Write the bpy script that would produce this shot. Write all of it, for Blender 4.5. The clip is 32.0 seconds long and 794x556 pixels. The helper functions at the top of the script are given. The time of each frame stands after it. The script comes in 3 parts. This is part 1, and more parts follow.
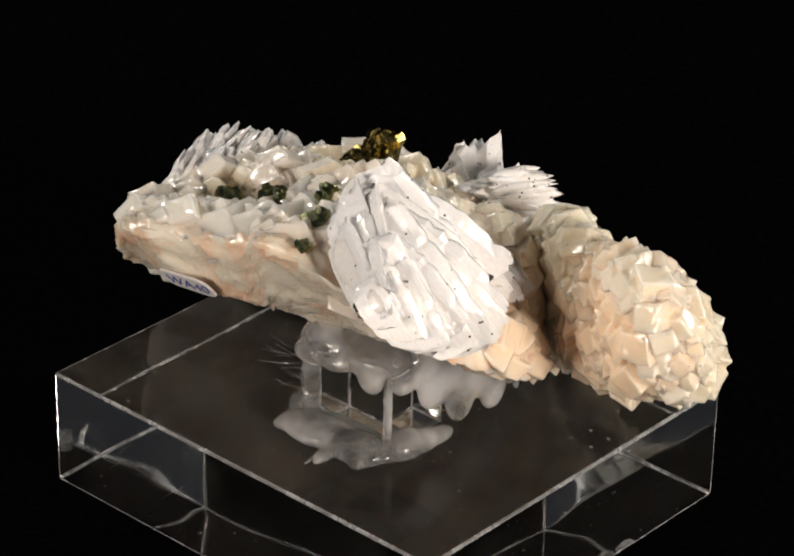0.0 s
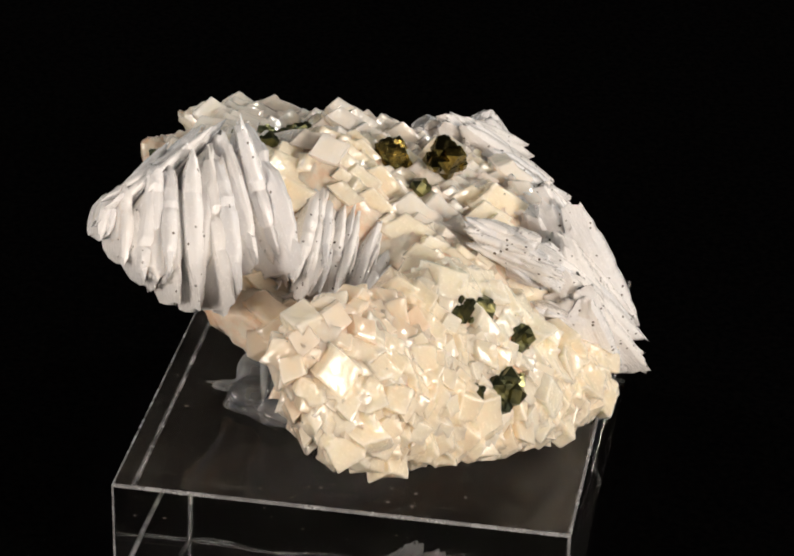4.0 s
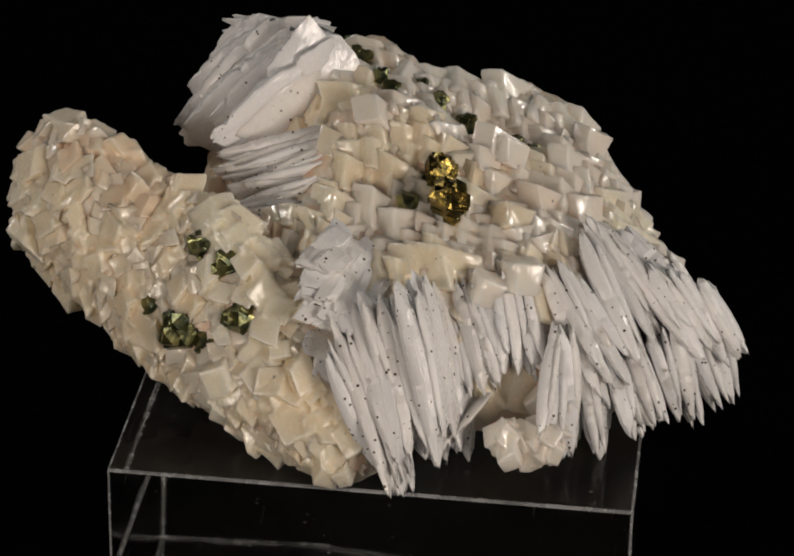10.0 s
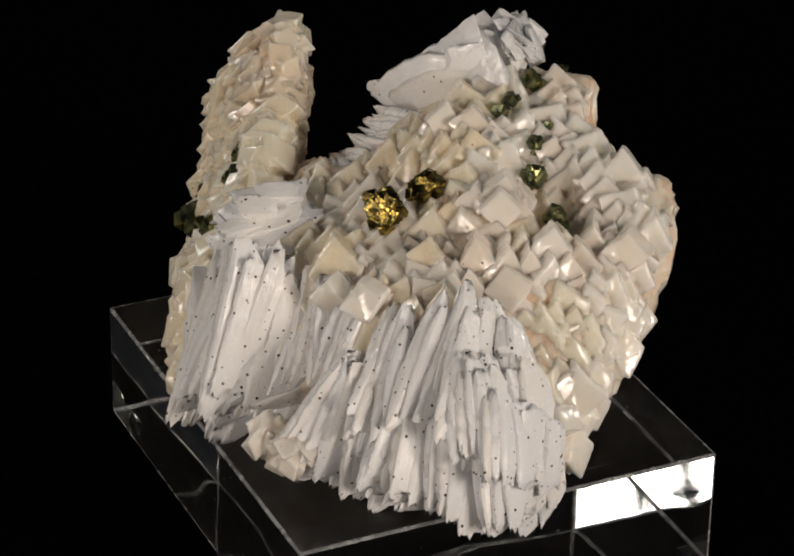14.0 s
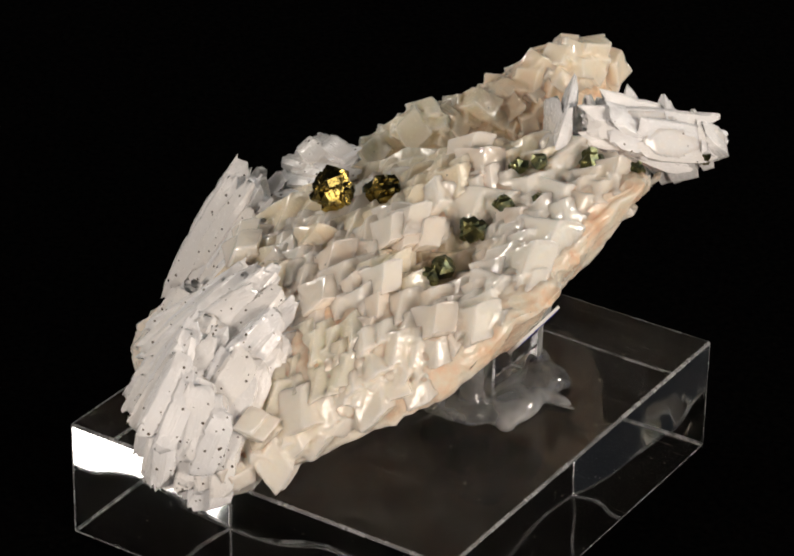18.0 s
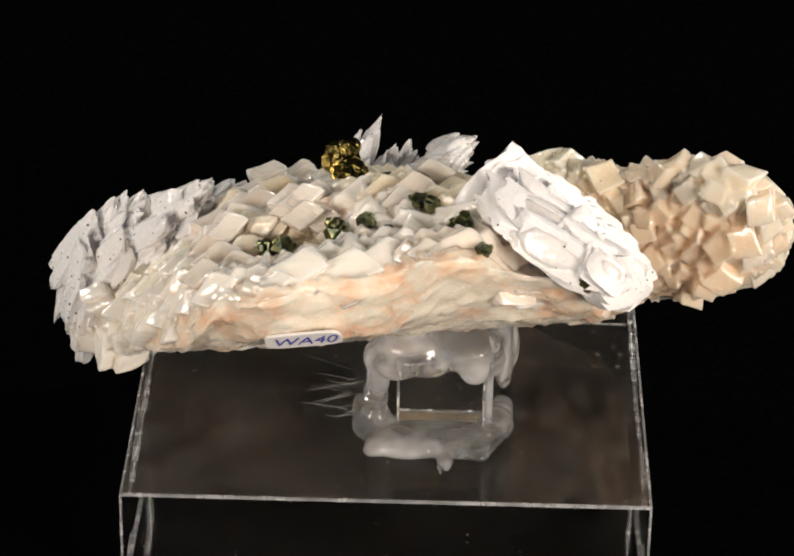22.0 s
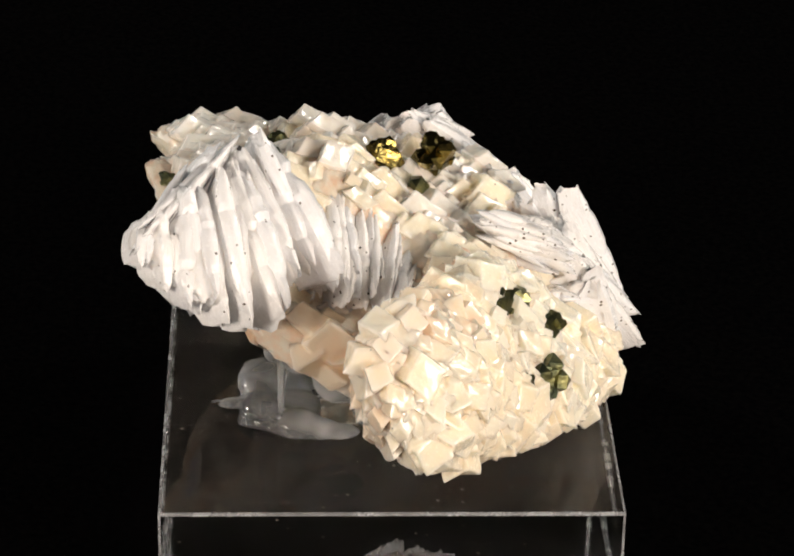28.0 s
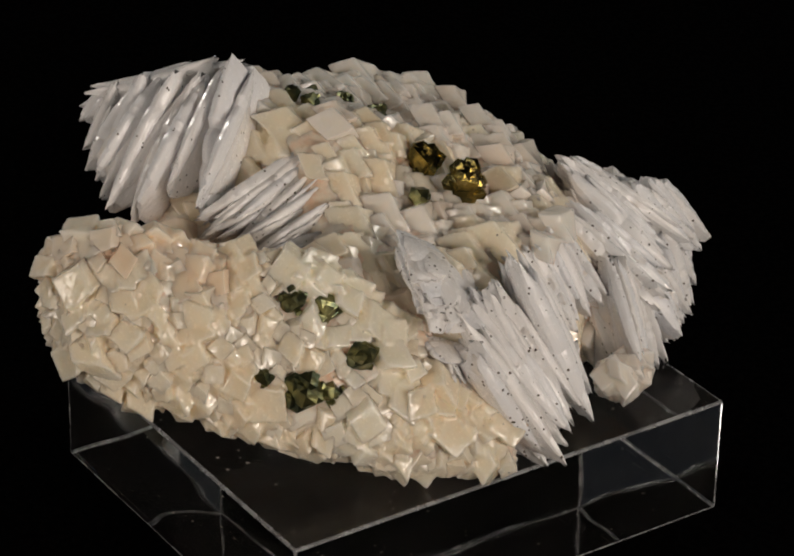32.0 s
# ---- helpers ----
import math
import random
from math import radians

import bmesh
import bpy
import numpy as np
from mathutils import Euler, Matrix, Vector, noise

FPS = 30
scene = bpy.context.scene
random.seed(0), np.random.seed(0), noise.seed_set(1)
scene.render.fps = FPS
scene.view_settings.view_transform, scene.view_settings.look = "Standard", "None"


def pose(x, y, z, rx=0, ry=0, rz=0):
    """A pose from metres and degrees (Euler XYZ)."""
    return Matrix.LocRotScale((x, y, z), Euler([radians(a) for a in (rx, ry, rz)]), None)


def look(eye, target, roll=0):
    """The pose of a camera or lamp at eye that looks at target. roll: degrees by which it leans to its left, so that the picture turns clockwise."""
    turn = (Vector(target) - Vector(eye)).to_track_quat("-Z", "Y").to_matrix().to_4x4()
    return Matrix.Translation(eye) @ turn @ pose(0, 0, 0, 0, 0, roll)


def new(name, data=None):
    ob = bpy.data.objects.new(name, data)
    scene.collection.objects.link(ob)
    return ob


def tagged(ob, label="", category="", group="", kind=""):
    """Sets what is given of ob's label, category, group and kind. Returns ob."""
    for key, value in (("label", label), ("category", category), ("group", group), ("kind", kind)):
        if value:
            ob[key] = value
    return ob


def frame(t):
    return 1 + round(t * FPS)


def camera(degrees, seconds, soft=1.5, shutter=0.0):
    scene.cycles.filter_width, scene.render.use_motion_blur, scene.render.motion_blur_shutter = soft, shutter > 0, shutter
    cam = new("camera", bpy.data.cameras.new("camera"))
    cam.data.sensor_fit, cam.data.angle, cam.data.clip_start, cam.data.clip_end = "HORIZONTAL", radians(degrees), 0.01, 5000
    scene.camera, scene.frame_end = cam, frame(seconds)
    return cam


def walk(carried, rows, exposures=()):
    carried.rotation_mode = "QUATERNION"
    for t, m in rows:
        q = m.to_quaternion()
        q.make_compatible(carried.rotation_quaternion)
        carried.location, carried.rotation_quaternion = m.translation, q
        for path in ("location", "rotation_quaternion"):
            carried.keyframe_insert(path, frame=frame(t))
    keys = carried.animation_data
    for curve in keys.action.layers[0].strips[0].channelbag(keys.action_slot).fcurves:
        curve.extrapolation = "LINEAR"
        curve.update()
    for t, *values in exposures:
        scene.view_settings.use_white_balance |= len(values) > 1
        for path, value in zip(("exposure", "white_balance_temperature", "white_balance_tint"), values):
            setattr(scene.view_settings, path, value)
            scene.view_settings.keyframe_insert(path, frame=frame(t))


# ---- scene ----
# ---- camera: stands still, looks down on the turning specimen ----
cam = camera(14.4218, 32.0, 2.0)
EYE = pose(0, -0.41119, 0.26124, 61.3247, -0.9419, 0.4821)
# the camera's own exposure drifts as more or less of the pale stone faces it
walk(cam, [(0.0, EYE), (32.0, EYE)], [(0.0, -0.06), (1.0, 0.03), (2.0, 0.04), (4.0, -0.2), (6.0, -0.82), (8.0, -1.2), (9.0, -1.26), (10.0, -1.15), (11.0, -1.0), (12.0, -1.02), (13.0, -0.98), (14.0, -0.87), (17.0, -0.63), (19.0, -0.37), (20.0, -0.27), (22.0, 0.07), (23.0, 0.05), (24.0, 0.03), (25.0, -0.06), (28.0, 0.05), (30.0, -0.36), (32.0, -1.17)])

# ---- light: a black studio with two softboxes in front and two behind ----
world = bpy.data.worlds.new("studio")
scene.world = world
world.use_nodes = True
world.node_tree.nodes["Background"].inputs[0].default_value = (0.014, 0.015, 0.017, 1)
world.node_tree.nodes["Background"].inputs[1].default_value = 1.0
scene.view_settings.exposure = 0.0


def softbox(name, eye, target, size, power, colour):
    lamp = bpy.data.lights.new(name, "AREA")
    lamp.shape, lamp.size, lamp.energy, lamp.color = "SQUARE", size, power, colour
    ob = new(name, lamp)
    ob.matrix_world = look(eye, target)
    return ob


softbox("softbox_left", (-0.44, -0.46, 0.20), (0, 0, 0.04), 0.2, 2.5, (1.0, 0.87, 0.76))
softbox("softbox_right", (0.40, -0.46, 0.20), (0, 0, 0.04), 0.2, 3.9, (1.0, 0.87, 0.76))
softbox("softbox_back_left", (-0.426, 0.333, 0.335), (0, 0, 0.02), 0.06, 1.4, (1.0, 0.94, 0.86))
softbox("softbox_back_right", (0.500, 0.188, 0.335), (0, 0, 0.02), 0.075, 1.4, (1.0, 0.94, 0.86))

# ---- sizes ----
MM = 0.001
TOP = 0.019  # thickness of the acrylic block; the specimen's own heights count from its top
RATE, START = 14.50779, -48.3778  # degrees a second of the turntable, and its angle at the start


def mm(x, y, z):
    return Vector((x * MM, y * MM, z * MM))


# the thing that turns; its parts hang on it, and their stone is cut from one block of pattern
specimen = new("mineral_specimen")
tagged(specimen, "white barite blades, cream dolomite and golden chalcopyrite on rock", "mineral specimen")


# ---- materials ----
def material(name):
    m = bpy.data.materials.new(name)
    m.use_nodes = True
    return m, m.node_tree, m.node_tree.nodes["Principled BSDF"]


def node(tree, kind, **values):
    n = tree.nodes.new(kind)
    for key, value in values.items():
        n.inputs[key].default_value = value
    return n


def ramp(tree, source, stops):
    n = tree.nodes.new("ShaderNodeValToRGB")
    while len(n.color_ramp.elements) < len(stops):
        n.color_ramp.elements.new(0.5)
    for e, (at, c) in zip(n.color_ramp.elements, stops):
        e.position, e.color = at, (*c, 1)
    tree.links.new(source, n.inputs[0])
    return n.outputs[0]


def mixed(tree, factor, a, b):
    n = tree.nodes.new("ShaderNodeMix")
    n.data_type = "RGBA"
    for value, socket in ((factor, n.inputs[0]), (a, n.inputs[6]), (b, n.inputs[7])):
        if isinstance(value, (int, float)):
            socket.default_value = value
        elif isinstance(value, tuple):
            socket.default_value = (*value, 1)
        else:
            tree.links.new(value, socket)
    return n.outputs[2]


def crystal_material(name, low, high, rough, speck, sheen_scale, sss=0.25, ior=1.6, stain=None, glow=(1.0, 0.93, 0.82), thin=0.07, striae=0.0, deep=0.0008):
    """Translucent mineral: two tones by piece and by cloudy noise, fine grain, and dark grains of sulphide where speck > 0."""
    m, tree, bsdf = material(name)
    place = tree.nodes.new("ShaderNodeTexCoord")
    place.object = specimen
    coord = place.outputs["Object"]
    info = tree.nodes.new("ShaderNodeObjectInfo").outputs["Random"]
    cloud = node(tree, "ShaderNodeTexNoise", Scale=240.0, Detail=4.0)
    grain = node(tree, "ShaderNodeTexNoise", Scale=1700.0, Detail=3.0)
    tree.links.new(coord, cloud.inputs["Vector"])
    tree.links.new(coord, grain.inputs["Vector"])
    add = tree.nodes.new("ShaderNodeMath")
    add.operation = "ADD"
    tree.links.new(info, add.inputs[0])
    tree.links.new(cloud.outputs[0], add.inputs[1])
    half = tree.nodes.new("ShaderNodeMath")
    half.operation = "MULTIPLY"
    half.inputs[1].default_value = 0.5
    tree.links.new(add.outputs[0], half.inputs[0])
    colour = ramp(tree, half.outputs[0], [(0.2, low), (0.75, high)])
    if stain:
        patch = node(tree, "ShaderNodeTexNoise", Scale=110.0, Detail=5.0, Roughness=0.65)
        tree.links.new(coord, patch.inputs["Vector"])
        colour = mixed(tree, ramp(tree, patch.outputs[0], [(0.47, (0, 0, 0)), (0.68, (1, 1, 1))]), colour, stain)
    if speck:
        cells = node(tree, "ShaderNodeTexVoronoi", Scale=1050.0, Randomness=1.0)
        where = node(tree, "ShaderNodeTexNoise", Scale=170.0, Detail=4.0, Roughness=0.6)
        for n in (cells, where):
            tree.links.new(coord, n.inputs["Vector"])
        # each grain has a size of its own, and many cells have none
        own = tree.nodes.new("ShaderNodeSeparateColor")
        tree.links.new(cells.outputs["Color"], own.inputs[0])
        reach = tree.nodes.new("ShaderNodeMapRange")
        for k, value in enumerate((0.35, 1.0, 0.0, 0.25)):
            reach.inputs[k + 1].default_value = value
        tree.links.new(own.outputs[0], reach.inputs[0])
        dot = tree.nodes.new("ShaderNodeMath")
        dot.operation = "LESS_THAN"
        tree.links.new(cells.outputs["Distance"], dot.inputs[0])
        tree.links.new(reach.outputs[0], dot.inputs[1])
        here = ramp(tree, where.outputs[0], [(0.66 - 0.3 * speck, (0, 0, 0)), (0.72 - 0.3 * speck, (1, 1, 1))])
        both = tree.nodes.new("ShaderNodeMath")
        both.operation = "MULTIPLY"
        tree.links.new(dot.outputs[0], both.inputs[0])
        tree.links.new(here, both.inputs[1])
        colour = mixed(tree, both.outputs[0], colour, (0.07, 0.05, 0.025))
    tree.links.new(colour, bsdf.inputs["Base Color"])
    tree.links.new(ramp(tree, grain.outputs[0], [(0.3, (rough - 0.10,) * 3), (0.7, (rough + 0.10,) * 3)]), bsdf.inputs["Roughness"])
    bsdf.inputs["Subsurface Weight"].default_value = sss
    bsdf.inputs["Subsurface Radius"].default_value = glow
    bsdf.inputs["Subsurface Scale"].default_value = deep
    bsdf.inputs["IOR"].default_value = ior
    bump = node(tree, "ShaderNodeBump", Strength=sheen_scale, Distance=0.0003)
    tree.links.new(grain.outputs[0], bump.inputs["Height"])
    # the faces swell and dip a little, so that they never glint as one
    swell = node(tree, "ShaderNodeTexNoise", Scale=520.0, Detail=2.0)
    tree.links.new(coord, swell.inputs["Vector"])
    dips = node(tree, "ShaderNodeBump", Strength=0.35, Distance=0.0005)
    tree.links.new(swell.outputs[0], dips.inputs["Height"])
    tree.links.new(dips.outputs[0], bump.inputs["Normal"])
    if striae:
        # fine growth lines along each blade
        lines = node(tree, "ShaderNodeTexNoise", Scale=1.0, Detail=3.0)
        stretch = node(tree, "ShaderNodeMapping", Scale=(13.0, 6.0, 0.9))
        tree.links.new(tree.nodes.new("ShaderNodeTexCoord").outputs["Object"], stretch.inputs[0])
        tree.links.new(stretch.outputs[0], lines.inputs["Vector"])
        ridges = node(tree, "ShaderNodeBump", Strength=striae, Distance=0.0006)
        tree.links.new(lines.outputs[0], ridges.inputs["Height"])
        tree.links.new(ridges.outputs[0], dips.inputs["Normal"])
    tree.links.new(bump.outputs[0], bsdf.inputs["Normal"])
    # thin crystals let light through
    through_light = tree.nodes.new("ShaderNodeBsdfTranslucent")
    tree.links.new(colour, through_light.inputs["Color"])
    blend = tree.nodes.new("ShaderNodeMixShader")
    blend.inputs[0].default_value = thin
    tree.links.new(bsdf.outputs[0], blend.inputs[1])
    tree.links.new(through_light.outputs[0], blend.inputs[2])
    tree.links.new(blend.outputs[0], tree.nodes["Material Output"].inputs["Surface"])
    return m


EVEN = (0.86, 0.93, 1.0)
DOLOMITE = crystal_material("dolomite_cream", (0.93, 0.77, 0.57), (0.96, 0.87, 0.71), 0.22, 0.1, 0.14, 0.8, 1.68, None, EVEN, 0.03, 0.0, 0.002)
DOLOMITE_WHITE = crystal_material("dolomite_white", (0.96, 0.81, 0.69), (0.98, 0.89, 0.80), 0.16, 0.14, 0.14, 0.8, 1.68, None, EVEN, 0.03, 0.0, 0.002)
DOLOMITE_PEACH = crystal_material("dolomite_peach", (0.98, 0.72, 0.53), (0.98, 0.82, 0.67), 0.17, 0.1, 0.14, 0.8, 1.68, None, EVEN, 0.03, 0.0, 0.002)
BARITE = crystal_material("barite_speckled", (0.93, 0.945, 0.975), (0.99, 0.97, 0.94), 0.21, 0.95, 0.08, 0.2, 1.64, None, EVEN, 0.04, 0.3, 0.0014)
BARITE_CLEAN = crystal_material("barite_white", (0.94, 0.95, 0.975), (0.99, 0.975, 0.95), 0.21, 0.46, 0.08, 0.2, 1.64, None, EVEN, 0.04, 0.3, 0.0014)
ROCK = crystal_material("carbonate_rock", (0.99, 0.81, 0.65), (0.99, 0.89, 0.78), 0.20, 0.12, 0.3, 0.9, 1.62, (0.98, 0.60, 0.40), EVEN, 0.03, 0.0, 0.0018)
BARITE_CORE = crystal_material("barite_massive", (0.96, 0.95, 0.93), (0.99, 0.96, 0.91), 0.21, 0.6, 0.08, 0.9, 1.64, None, EVEN, 0.0, 0.0, 0.0022)
# the same stones grown together in a thick crust, where the light goes deeper
CRUST = {
    "dolomite_cream": crystal_material("dolomite_cream_crust", (0.93, 0.77, 0.57), (0.97, 0.87, 0.71), 0.22, 0.14, 0.18, 0.95, 1.68, None, EVEN, 0.0, 0.0, 0.0025),
    "dolomite_white": crystal_material("dolomite_white_crust", (0.97, 0.81, 0.69), (0.99, 0.89, 0.80), 0.16, 0.14, 0.14, 1.0, 1.68, None, EVEN, 0.0, 0.0, 0.0028),
    "dolomite_peach": crystal_material("dolomite_peach_crust", (0.99, 0.72, 0.53), (0.99, 0.83, 0.68), 0.17, 0.1, 0.14, 1.0, 1.68, None, EVEN, 0.0, 0.0, 0.0028),
}


def sulphide_material(name, bright, dark, low, high, rough):
    m, tree, bsdf = material(name)
    coord = tree.nodes.new("ShaderNodeTexCoord").outputs["Object"]
    tarnish = node(tree, "ShaderNodeTexNoise", Scale=420.0, Detail=4.0)
    tree.links.new(coord, tarnish.inputs["Vector"])
    tree.links.new(ramp(tree, tarnish.outputs[0], [(low, dark), (high, bright)]), bsdf.inputs["Base Color"])
    bsdf.inputs["Metallic"].default_value = 1.0
    bsdf.inputs["Roughness"].default_value = rough
    bump = node(tree, "ShaderNodeBump", Strength=0.5, Distance=0.0002)
    fine = node(tree, "ShaderNodeTexNoise", Scale=1500.0)
    tree.links.new(coord, fine.inputs["Vector"])
    tree.links.new(fine.outputs[0], bump.inputs["Height"])
    tree.links.new(bump.outputs[0], bsdf.inputs["Normal"])
    return m


CHALCOPYRITE = sulphide_material("chalcopyrite_gold", (0.52, 0.38, 0.10), (0.11, 0.09, 0.03), 0.46, 0.70, 0.27)
CHALCOPYRITE_DARK = sulphide_material("chalcopyrite_tarnished", (0.36, 0.34, 0.14), (0.09, 0.11, 0.07), 0.40, 0.70, 0.36)


def edge_glint_material():
    m, tree, bsdf = material("scuffed_acrylic_edge")
    bsdf.inputs["Transmission Weight"].default_value = 0.93
    bsdf.inputs["Base Color"].default_value = (0.92, 0.94, 0.95, 1)
    bsdf.inputs["IOR"].default_value = 1.49
    mottle = node(tree, "ShaderNodeTexNoise", Scale=300.0, Detail=4.0)
    tree.links.new(tree.nodes.new("ShaderNodeTexCoord").outputs["Object"], mottle.inputs["Vector"])
    tree.links.new(ramp(tree, mottle.outputs[0], [(0.3, (0.05,) * 3), (0.7, (0.4,) * 3)]), bsdf.inputs["Roughness"])
    # pale diffuse share: the polished edges' lamp glints, painted into their colour
    glint_paint = node(tree, "ShaderNodeBsdfDiffuse", Color=(0.85, 0.87, 0.9, 1))
    blend = tree.nodes.new("ShaderNodeMixShader")
    tree.links.new(ramp(tree, mottle.outputs[0], [(0.35, (0.10,) * 3), (0.7, (0.34,) * 3)]), blend.inputs[0])
    tree.links.new(bsdf.outputs[0], blend.inputs[1])
    tree.links.new(glint_paint.outputs[0], blend.inputs[2])
    tree.links.new(blend.outputs[0], tree.nodes["Material Output"].inputs["Surface"])
    return m


def acrylic_material():
    m, tree, bsdf = material("clear_acrylic")
    out = tree.nodes["Material Output"]
    bsdf.inputs["Base Color"].default_value = (0.97, 0.985, 0.99, 1)
    bsdf.inputs["Transmission Weight"].default_value = 1.0
    bsdf.inputs["Roughness"].default_value = 0.0
    bsdf.inputs["Specular Tint"].default_value = (0.2, 0.2, 0.22, 1)
    bsdf.inputs["IOR"].default_value = 1.49
    coord = tree.nodes.new("ShaderNodeTexCoord").outputs["Object"]
    haze = node(tree, "ShaderNodeTexNoise", Scale=90.0, Detail=5.0, Roughness=0.7)
    tree.links.new(coord, haze.inputs["Vector"])
    rough = ramp(tree, haze.outputs[0], [(0.5, (0.0,) * 3), (0.75, (0.10,) * 3)])
    # two of the sides were cut and never polished as well as the others
    facing = tree.nodes.new("ShaderNodeSeparateXYZ")
    tree.links.new(tree.nodes.new("ShaderNodeTexCoord").outputs["Normal"], facing.inputs[0])
    sawn = tree.nodes.new("ShaderNodeMath")
    sawn.operation = "ABSOLUTE"
    tree.links.new(facing.outputs["X"], sawn.inputs[0])
    cut = tree.nodes.new("ShaderNodeMath")
    cut.operation, cut.inputs[1].default_value = "MULTIPLY_ADD", 0.045
    tree.links.new(sawn.outputs[0], cut.inputs[0])
    tree.links.new(rough, cut.inputs[2])
    tree.links.new(cut.outputs[0], bsdf.inputs["Roughness"])
    # cast acrylic is never quite flat
    wave = node(tree, "ShaderNodeTexNoise", Scale=28.0, Detail=1.0)
    tree.links.new(coord, wave.inputs["Vector"])
    swell = node(tree, "ShaderNodeBump", Strength=0.6, Distance=0.0012)
    tree.links.new(wave.outputs[0], swell.inputs["Height"])
    tree.links.new(swell.outputs[0], bsdf.inputs["Normal"])
    # a film of dust, single grains and a few scratches lie on the upward faces
    film = node(tree, "ShaderNodeTexNoise", Scale=60.0, Detail=6.0, Roughness=0.7)
    tree.links.new(coord, film.inputs["Vector"])
    amount = ramp(tree, film.outputs[0], [(0.35, (0.006,) * 3), (0.7, (0.032,) * 3)])
    grains = node(tree, "ShaderNodeTexVoronoi", Scale=560.0)
    tree.links.new(coord, grains.inputs["Vector"])
    tone = tree.nodes.new("ShaderNodeSeparateColor")
    tree.links.new(grains.outputs["Color"], tone.inputs[0])
    big = tree.nodes.new("ShaderNodeMapRange")
    for k, value in enumerate((0.78, 1.0, 0.0, 0.15)):
        big.inputs[k + 1].default_value = value
    tree.links.new(tone.outputs[0], big.inputs[0])
    grain = tree.nodes.new("ShaderNodeMath")
    grain.operation = "LESS_THAN"
    tree.links.new(grains.outputs["Distance"], grain.inputs[0])
    tree.links.new(big.outputs[0], grain.inputs[1])
    scratch = node(tree, "ShaderNodeTexNoise", Scale=1.0, Detail=1.0)
    slide = node(tree, "ShaderNodeMapping", Rotation=(0, 0, 0.7), Scale=(45.0, 2600.0, 1.0))
    tree.links.new(coord, slide.inputs[0])
    tree.links.new(slide.outputs[0], scratch.inputs["Vector"])
    line = ramp(tree, scratch.outputs[0], [(0.73, (0, 0, 0)), (0.82, (0.16,) * 3)])
    total = tree.nodes.new("ShaderNodeMath")
    total.operation = "MULTIPLY_ADD"
    total.inputs[1].default_value = 0.5
    tree.links.new(grain.outputs[0], total.inputs[0])
    tree.links.new(amount, total.inputs[2])
    all_dust = tree.nodes.new("ShaderNodeMath")
    all_dust.operation = "ADD"
    tree.links.new(total.outputs[0], all_dust.inputs[0])
    tree.links.new(line, all_dust.inputs[1])
    split = tree.nodes.new("ShaderNodeSeparateXYZ")
    tree.links.new(tree.nodes.new("ShaderNodeNewGeometry").outputs["Normal"], split.inputs[0])
    up = tree.nodes.new("ShaderNodeMath")
    up.operation, up.inputs[1].default_value = "GREATER_THAN", 0.9
    tree.links.new(split.outputs["Z"], up.inputs[0])
    both = tree.nodes.new("ShaderNodeMath")
    both.operation = "MULTIPLY"
    tree.links.new(all_dust.outputs[0], both.inputs[0])
    tree.links.new(up.outputs[0], both.inputs[1])
    dust = node(tree, "ShaderNodeBsdfDiffuse", Color=(0.75, 0.68, 0.62, 1))
    mix = tree.nodes.new("ShaderNodeMixShader")
    tree.links.new(both.outputs[0], mix.inputs[0])
    tree.links.new(bsdf.outputs[0], mix.inputs[1])
    tree.links.new(dust.outputs[0], mix.inputs[2])
    tree.links.new(mix.outputs[0], out.inputs["Surface"])
    return m


ACRYLIC, EDGE_GLINT = acrylic_material(), edge_glint_material()


def glue_material():
    m, tree, bsdf = material("milky_hot_glue")
    bsdf.inputs["Base Color"].default_value = (0.86, 0.90, 0.94, 1)
    bsdf.inputs["Subsurface Weight"].default_value = 0.7
    bsdf.inputs["Subsurface Radius"].default_value = (1.0, 0.95, 0.85)
    bsdf.inputs["Subsurface Scale"].default_value = 0.003
    bsdf.inputs["Transmission Weight"].default_value = 0.80
    bsdf.inputs["Roughness"].default_value = 0.07
    bsdf.inputs["IOR"].default_value = 1.50
    coord = tree.nodes.new("ShaderNodeTexCoord").outputs["Object"]
    cloud = node(tree, "ShaderNodeTexNoise", Scale=160.0, Detail=4.0)
    tree.links.new(coord, cloud.inputs["Vector"])
    tree.links.new(ramp(tree, cloud.outputs[0], [(0.3, (0.84, 0.88, 0.92)), (0.7, (0.94, 0.93, 0.90))]), bsdf.inputs["Base Color"])
    # cloudier where it cooled slowly
    milk = node(tree, "ShaderNodeTexNoise", Scale=130.0, Detail=2.0)
    tree.links.new(coord, milk.inputs["Vector"])
    tree.links.new(ramp(tree, milk.outputs[0], [(0.36, (0.95,) * 3), (0.62, (0.62,) * 3)]), bsdf.inputs["Transmission Weight"])
    sag = node(tree, "ShaderNodeBump", Strength=0.5, Distance=0.0008)
    tree.links.new(cloud.outputs[0], sag.inputs["Height"])
    tree.links.new(sag.outputs[0], bsdf.inputs["Normal"])
    return m


GLUE = glue_material()


def cloth_material():
    m, tree, bsdf = material("black_velvet")
    weave = node(tree, "ShaderNodeTexNoise", Scale=900.0, Detail=3.0)
    tree.links.new(tree.nodes.new("ShaderNodeTexCoord").outputs["Object"], weave.inputs["Vector"])
    tree.links.new(ramp(tree, weave.outputs[0], [(0.3, (0.0008, 0.0008, 0.001)), (0.7, (0.0022, 0.002, 0.002))]), bsdf.inputs["Base Color"])
    bsdf.inputs["Roughness"].default_value = 1.0
    bsdf.inputs["Specular IOR Level"].default_value = 0.0
    return m


VELVET = cloth_material()


